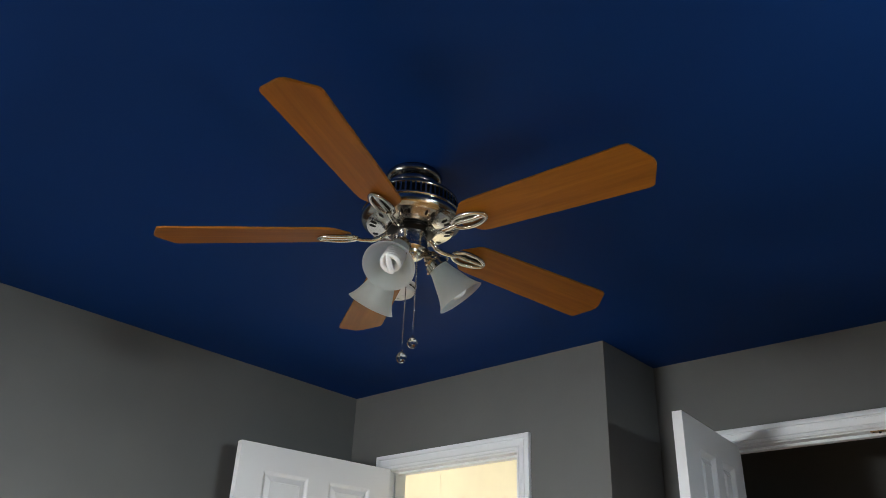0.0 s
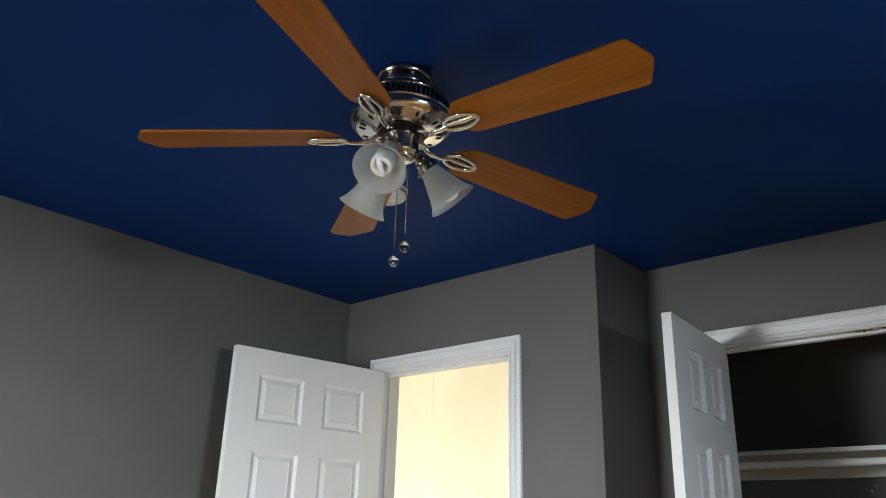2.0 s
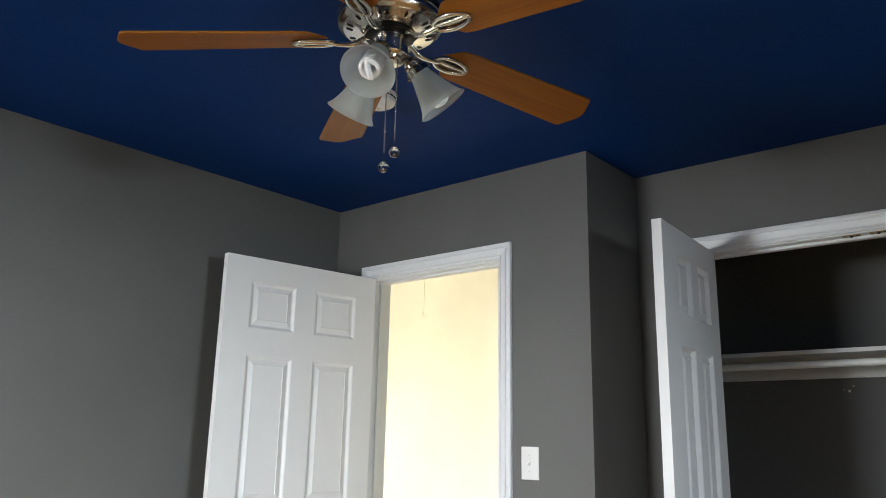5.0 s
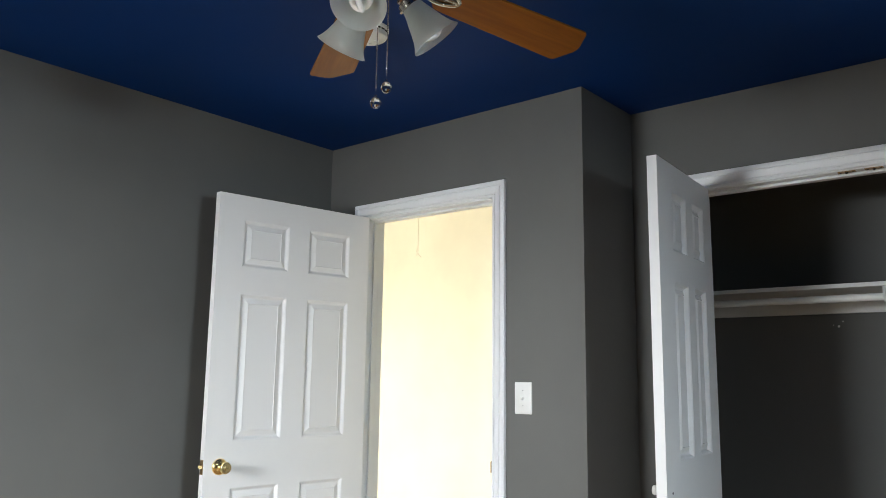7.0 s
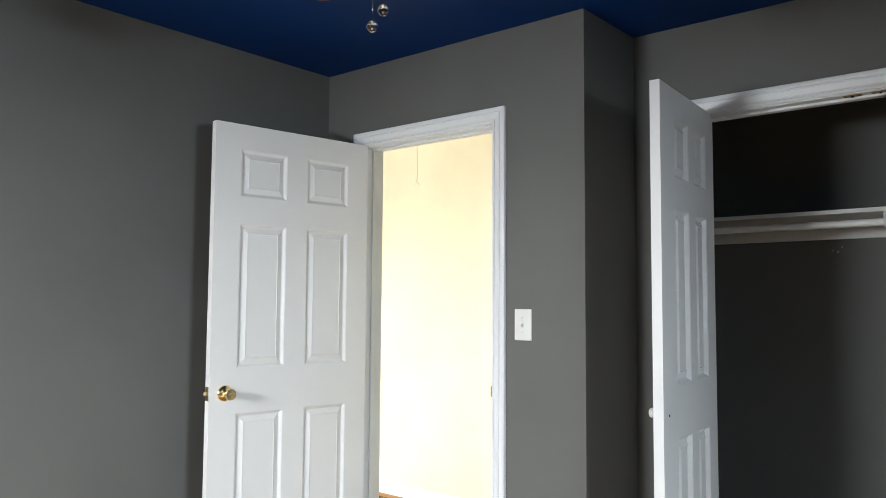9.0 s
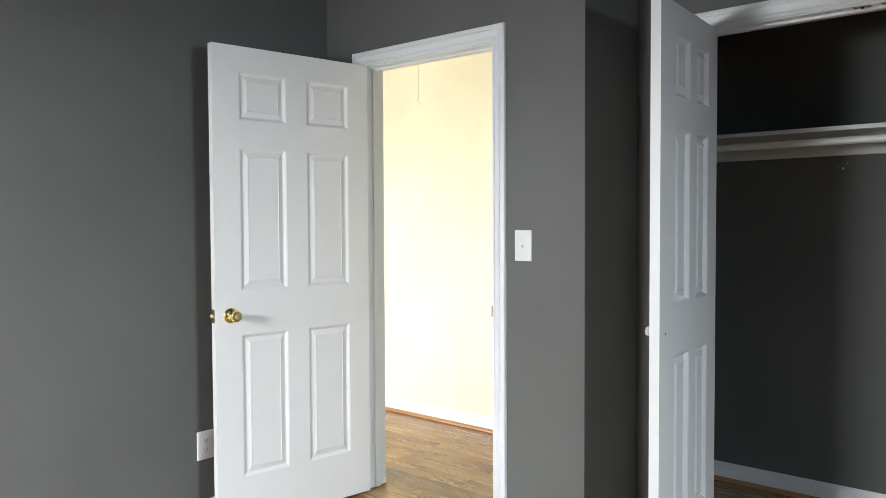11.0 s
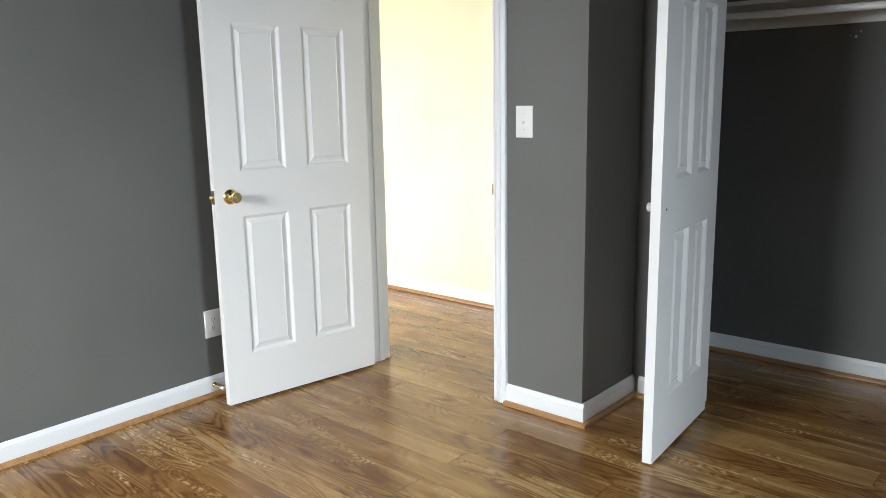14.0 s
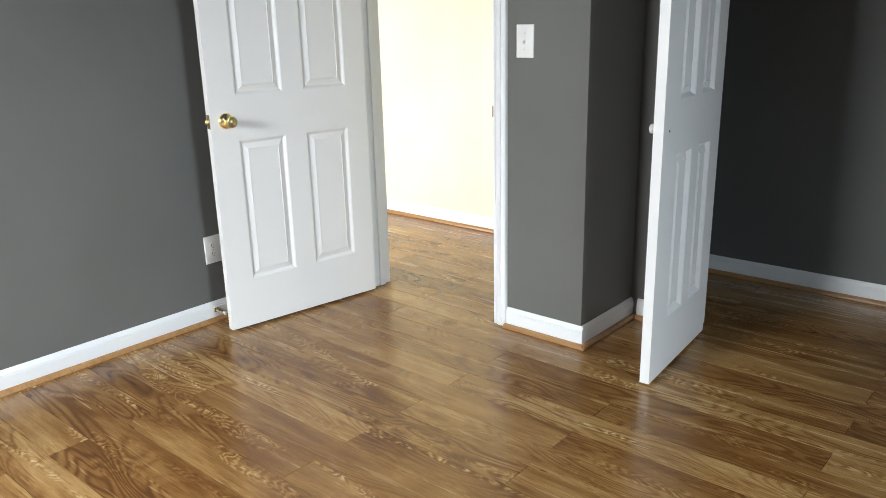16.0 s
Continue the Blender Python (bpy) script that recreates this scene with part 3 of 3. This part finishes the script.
outlet = tagged(empty("wall_outlet", pose(0.0005, -0.722, 0.331, 0, 0, 90)), "white double wall outlet on the grey wall", "outlet")
part("plate", rounded_plate(0.080, 0.125, 0.006), PLASTIC, outlet, smooth=40)
for z in (-0.0195, 0.0195):
    outline = [(0.0170 * max(-0.86, min(0.86, math.cos(a))) , 0.0145 * math.sin(a)) for a in [math.pi * k / 12 for k in range(24)]]
    bm = prism(outline, 0, 0.0022, bevel=0.0005)
    bm.transform(pose(0, -0.0055, z, 90))
    r = part("receptacle", bm, PLASTIC, outlet)
    for x, hh in ((-0.0063, 0.0042), (0.0063, 0.0035)):
        part("slot", box(x - 0.0010, x + 0.0010, -0.0082, -0.0076, z + 0.001 - hh, z + 0.001 + hh + 0.002), DARK_HOLE, r)
    part("slot", lathe([(0, 0), (0.0024, 0), (0.0024, 0.0005), (0, 0.0006)], 10, m=pose(0, -0.0077, z - 0.0085, 90)), DARK_HOLE, r)
screw(0, 0, -0.006, outlet)

stop = tagged(empty("door_stop", pose(0.013, -0.745, 0.052, 0, 90)), "brass rod door stop with a pale rubber tip on the baseboard", "door stop")
part("base", lathe([(0, 0), (0.011, 0), (0.011, 0.003), (0.007, 0.006), (0.0045, 0.010), (0.0045, 0.062), (0.006, 0.063), (0, 0.064)], 18), BRASS, stop, smooth=40)
part("rubber_tip", lathe([(0.0065, 0.062), (0.0085, 0.063), (0.0085, 0.074), (0.006, 0.077), (0, 0.0775)], 18), PLASTIC, stop, "pale rubber tip", smooth=40)

# ---- smoke detector ----
det = tagged(empty("smoke_detector", pose(1.176, -0.895, H, 180, 0, 40)), "round white smoke detector on the blue ceiling", "smoke detector")
part("base_ring", lathe([(0.0, 0.0005), (0.066, 0.0005), (0.066, 0.010), (0.060, 0.012), (0.0, 0.012)], 40), PLASTIC, det, smooth=35)
part("cover", lathe([(0.058, 0.012), (0.058, 0.018), (0.0615, 0.020), (0.0615, 0.026), (0.058, 0.034), (0.046, 0.041), (0.028, 0.044), (0, 0.045)], 40), PLASTIC, det, smooth=35)
for k in range(20):
    a = math.radians(18 * k)
    part("vent_slot", box(0.0585, 0.0625, -0.006, 0.006, 0.0138, 0.0172), DARK_HOLE, det, m=pose(0, 0, 0, 0, 0, math.degrees(a)))
part("test_button", lathe([(0.011, 0.043), (0.011, 0.047), (0.009, 0.0485), (0, 0.0485)], 20, m=pose(0.022, 0, 0)), PLASTIC, det, smooth=40)
for k, w in enumerate((0.010, 0.007, 0.009)):
    part("print_bar", box(-0.030 + 0.0135 * k, -0.030 + 0.0135 * k + w, -0.018, -0.015, 0.0435, 0.0445), INK, det)
part("print_bar", box(-0.002, 0.002, -0.002, 0.002, 0.0598, 0.0620), INK, det, m=pose(0, 0, 0.0, 0, 90, 20))

# ---- attic pull string in the hall ----
pull = tagged(empty("pull_string", pose(0.07, 0.6, H)), "thin knotted pull string hanging from the hall ceiling", "string")
part("cord", tube([(0, 0, 0), (0.001, 0, -0.2), (-0.001, 0.001, -0.45)], 0.0016, 6), STRING, pull)
part("knot", tube([(-0.001, 0, -0.448), (-0.014, 0, -0.458), (-0.004, 0.004, -0.470), (0.008, 0, -0.480), (0.020, 0, -0.492)], 0.0022, 6), STRING, pull)
part("loose_end", tube([(0.004, 0, -0.455), (-0.006, 0.003, -0.468), (-0.014, 0, -0.486)], 0.0016, 6), STRING, pull)

# ---- ceiling fan ----
FX, FY, BZ = 1.709, -1.377, 2.235
fan = tagged(empty("ceiling_fan", pose(FX, FY, H)), "five-blade ceiling fan in brushed nickel with brown wood blades", "ceiling fan")
up = pose(0, 0, -H)
def bead(r, z, size, steps=8):
    """A rounded band of a turned profile, from above to below."""
    return [(r + size * math.sin(math.pi * k / steps), z + size * math.cos(math.pi * k / steps)) for k in range(steps + 1)]


part("canopy", lathe([(0.0, 2.4395), (0.070, 2.4395)] + bead(0.064, 2.427, 0.0125) + [(0.066, 2.413)] + bead(0.058, 2.399, 0.0135) + [(0.062, 2.384), (0.0615, 2.374), (0.066, 2.366), (0.070, 2.362)], 56), DARK_NICKEL, fan, "dark polished nickel canopy", smooth=50, m=up)
housing = part("motor_housing", lathe([(0.05, 2.364), (0.070, 2.3635), (0.096, 2.360)] + bead(0.1155, 2.3525, 0.0075), 64), DARK_NICKEL, fan, "dark polished nickel motor housing", smooth=35, m=up)
part("vent_band", lathe([(0.113, 2.348), (0.115, 2.316)], 64), BLACK_METAL, housing, smooth=35)
for k in range(60):
    part("vent_fin", box(0.111, 0.1235, -0.0026, 0.0026, 2.315, 2.347), DARK_NICKEL, housing, m=pose(0, 0, 0, 0, 0, 6.0 * k))
part("bowl", lathe([(0.112, 2.317), (0.128, 2.317), (0.132, 2.3145), (0.1325, 2.311), (0.129, 2.308), (0.133, 2.304), (0.1345, 2.298), (0.132, 2.290), (0.125, 2.284), (0.118, 2.281), (0.1165, 2.279), (0.092, 2.272), (0.074, 2.268), (0.068, 2.2675), (0.055, 2.269), (0.03, 2.269)], 64), NICKEL, housing, "brushed nickel lower bowl", smooth=35)
for k in range(10):
    for side in (-1, 1):
        a = 2 * math.pi * (k + 0.5) / 10 + side * 0.09
        part("bowl_slot", lathe([(0, 0), (0.0045, 0), (0.0045, 0.003), (0, 0.0035)], 10,
                                m=pose(0.100 * math.cos(a), 0.100 * math.sin(a), 2.2755, 0, 0, math.degrees(a)) @ pose(0, 0, 0, 0, 164) @ Matrix.Diagonal((2.0, 0.75, 1, 1))), BLACK_METAL, housing)
part("rotor", lathe([(0.02, 2.270), (0.060, 2.268), (0.062, 2.265), (0.062, 2.259), (0.056, 2.256), (0.02, 2.256)], 48), BLACK_METAL, fan, "black rotor plate", smooth=35, m=up)
part("switch_housing", lathe([(0.03, 2.257), (0.044, 2.2565), (0.0465, 2.254), (0.0465, 2.219), (0.049, 2.216), (0.049, 2.208), (0.045, 2.203), (0.038, 2.200), (0.036, 2.194), (0.026, 2.188), (0.012, 2.185), (0, 2.1845)], 48), NICKEL, fan, "brushed nickel switch housing", smooth=35, m=up)

# one blade with its bracket, along local x from the axis
BLADE = [(0.155, -0.012), (0.160, -0.020), (0.192, -0.052), (0.200, -0.056), (0.225, -0.0585), (0.630, -0.0715), (0.640, -0.0710), (0.646, -0.067), (0.672, -0.014), (0.675, -0.005),
         (0.675, 0.005), (0.672, 0.014), (0.646, 0.067), (0.640, 0.0710), (0.630, 0.0715), (0.225, 0.0585), (0.200, 0.056), (0.192, 0.052), (0.160, 0.020), (0.155, 0.012)]
PITCH = -12.0


def fan_blade(angle):
    m = pose(0, 0, BZ + 0.020 - H, 0, 0, angle) @ pose(0, 0, 0, 0, 1.7)
    tilt = m @ pose(0, 0, 0, PITCH)
    blade = part("blade", prism(BLADE, 0.0, 0.006, bevel=0.0012), BLADE_WOOD, fan, "brown cherry wood fan blade with clipped corners", m=tilt)
    iron = part("blade_iron", tube([(0.050, 0, 0.009), (0.060, 0, 0.008), (0.072, 0, 0.000), (0.084, 0, -0.009), (0.100, 0, -0.013), (0.125, 0, -0.012), (0.150, 0, -0.008)], [0.009, 0.009, 0.0085, 0.008, 0.008, 0.0075, 0.007], 10, flat=0.75), NICKEL, fan, "brushed nickel blade bracket", smooth=50, m=m)
    loop = [(0.189 + 0.050 * math.cos(a), 0.0235 * math.sin(a) * (1 - 0.12 * math.cos(a)), -0.007) for a in [2 * math.pi * k / 28 for k in range(28)]]
    part("loop", tube(loop, 0.0062, 8, closed=True, flat=0.8), NICKEL, iron, smooth=60, m=pose(0, 0, 0, PITCH))
    part("loop_bar", tube([(0.143, 0, -0.006), (0.186, 0, -0.007), (0.235, 0, -0.006)], 0.0058, 8, flat=0.7), NICKEL, iron, smooth=60, m=pose(0, 0, 0, PITCH))
    part("blade_screw_plate", prism([(0.147 + 0.086 * (1 - math.cos(math.pi * k / 8)) / 2, -0.014 * math.sin(math.pi * k / 8)) for k in range(9)] +
                                    [(0.147 + 0.086 * (1 - math.cos(math.pi * k / 8)) / 2, 0.014 * math.sin(math.pi * k / 8)) for k in range(7, 0, -1)], -0.003, -0.0005), DARK_NICKEL, iron, m=pose(0, 0, 0, PITCH))


for k in range(5):
    fan_blade(-67.6 + 72 * k)

# light kit: three arms with bell shades
SHADE_OUT = [(0.027, 0.0), (0.0285, 0.010), (0.033, 0.026), (0.040, 0.046), (0.0465, 0.066), (0.053, 0.084), (0.061, 0.100), (0.070, 0.112)]
SHADE_OUT = [(0.93 * a, 0.95 * b) for a, b in SHADE_OUT]
SHADE_IN = [(r - 0.0028, z + 0.0002) for r, z in reversed(SHADE_OUT)]


def spiral(turns, r, pitch, z0):
    n = int(turns * 18)
    return [(r * math.cos(2 * math.pi * k / 18), r * math.sin(2 * math.pi * k / 18), z0 + pitch * k / 18) for k in range(n + 1)]


def lamp_arm(angle, tilt=39.5):
    m = pose(0, 0, -H, 0, 0, angle)
    arm = part("lamp_arm", tube([(0.034, 0, 2.214), (0.044, 0, 2.216), (0.053, 0, 2.210), (0.060, 0, 2.201)], 0.008, 10), NICKEL, fan, "brushed nickel lamp arm", smooth=50, m=m)
    s = pose(0.053, 0, 2.206) @ pose(0, 0, 0, 0, 180 - tilt)
    part("socket_cup", lathe([(0, -0.004), (0.012, -0.004), (0.019, 0.002), (0.020, 0.006), (0.018, 0.008), (0.023, 0.012), (0.024, 0.018), (0.022, 0.021), (0.0285, 0.026), (0.0295, 0.042), (0.0275, 0.0425)], 32), DARK_NICKEL, arm, "stepped nickel socket cup", smooth=35, m=s)
    g = s @ pose(0, 0, 0.034)
    shade = part("glass_shade", lathe(SHADE_OUT + SHADE_IN, 40), GLASS, fan, "bell-shaped frosted glass shade", smooth=60, m=m @ g)
    bulb = part("bulb", lathe([(0, 0.0), (0.018, 0.0), (0.021, 0.012), (0.021, 0.024), (0.016, 0.028), (0, 0.029)], 24), BULB, fan, "white compact fluorescent spiral bulb", smooth=40, m=m @ g @ pose(0, 0, 0.002))
    rise = spiral(2.5, 0.0205, 0.0215, 0.036)
    fall = [(-x, -y, z) for x, y, z in reversed(rise)]
    (x0, y0, z0), (x1, y1, z1) = rise[-1], fall[0]
    bridge = [(x0 * c, y0 * c, z0 + 0.0075 * (1 - c * c)) for c in (0.72, 0.36, -0.36, -0.72)]
    part("bulb_tube", tube(rise + bridge + fall, 0.0068, 10), BULB, bulb, smooth=60)
    thumb = pose(0.024, 0, 0.033, 0, 90)
    for a in (60, 180, 300):
        part("thumb_screw", lathe([(0, 0), (0.0022, 0), (0.0022, 0.009), (0.0045, 0.010), (0.0045, 0.014), (0, 0.0145)], 10), NICKEL, arm, smooth=40, m=s @ pose(0, 0, 0, 0, 0, a) @ thumb)


for a in (-64, 56, 176):
    lamp_arm(a)


def pull_chain(x, y, z0, z1):
    """Bead chain with a faceted glass ball."""
    chain = empty("pull_chain", pose(x, y, z0 - H))
    chain.parent = fan
    bm = bmesh.new()
    n = int((z0 - z1 - 0.03) / 0.0052)
    for k in range(n):
        bmesh.ops.create_icosphere(bm, subdivisions=1, radius=0.0021, matrix=Matrix.Translation((0, 0, -0.0052 * k)))
    tube([(0, 0, 0), (0, 0, -(z0 - z1 - 0.03))], 0.0008, 5, bm=bm)
    part("bead_chain", bm, CHAIN, chain, "fine metal bead chain", smooth=80)
    zc = z1 - z0
    part("ferrule", lathe([(0, 0.020), (0.003, 0.019), (0.004, 0.014), (0.003, 0.011)], 12, m=pose(0, 0, zc)), CHAIN, chain, smooth=40)
    part("ball", lathe([(0, 0.0135), (0.006, 0.0125), (0.0115, 0.007), (0.0138, 0), (0.0115, -0.007), (0.006, -0.0125), (0, -0.0135)], 10, m=pose(0, 0, zc)), CRYSTAL, chain, "faceted clear glass ball")
    return chain


pull_chain(0.012, -0.016, 2.190, 1.912)
pull_chain(0.030, 0.000, 2.190, 1.950)

# ---- floor: laminate boards in alternating rows ----
bm = box(-0.12, EAST + 0.12, SOUTH - 0.12, 0.0, -0.1, -0.012)
box(-2.42, EAST + 0.12, 0.0, CLOSET_Y + 0.1, -0.1, -0.012, bm)
box(-2.42, -0.12, -1.32, 0.0, -0.1, -0.012, bm)
floor = tagged(part("floor", bm, DARK_HOLE), "glossy brown acacia laminate floor boards", "floor", kind="structure")
LEN, WID, GAP = 1.22, 0.1275, 0.0016
PLANKS = {}


def plank_mesh(a, b):
    """A board from a to b along its row; boards of one length share a mesh."""
    key = (round(a, 3), round(b, 3))
    if key not in PLANKS:
        bm = box(a + GAP / 2, b - GAP / 2, GAP / 2, WID - GAP / 2, -0.010, 0.0)
        bmesh.ops.bevel(bm, geom=[e for e in bm.edges if all(v.co.z > -1e-6 for v in e.verts)], offset=0.0004, segments=1, affect="EDGES")
        PLANKS[key] = mesh_of(bm, "plank", FLOOR_WOOD)
    return PLANKS[key]


for k in range(-23, 16):
    y = -0.723 + WID * k
    west = -2.36 if y > -1.25 else -0.06
    start = (1.265 if k % 2 else 1.800) - 4 * LEN
    for j in range(8):
        x = start + LEN * j
        a, b = max(x, west) - x, min(x + LEN, EAST + 0.06) - x
        if b - a < 0.02:
            continue
        ob = new("plank", plank_mesh(a, b))
        ob.location = (x, y, 0)
        ob.parent = floor
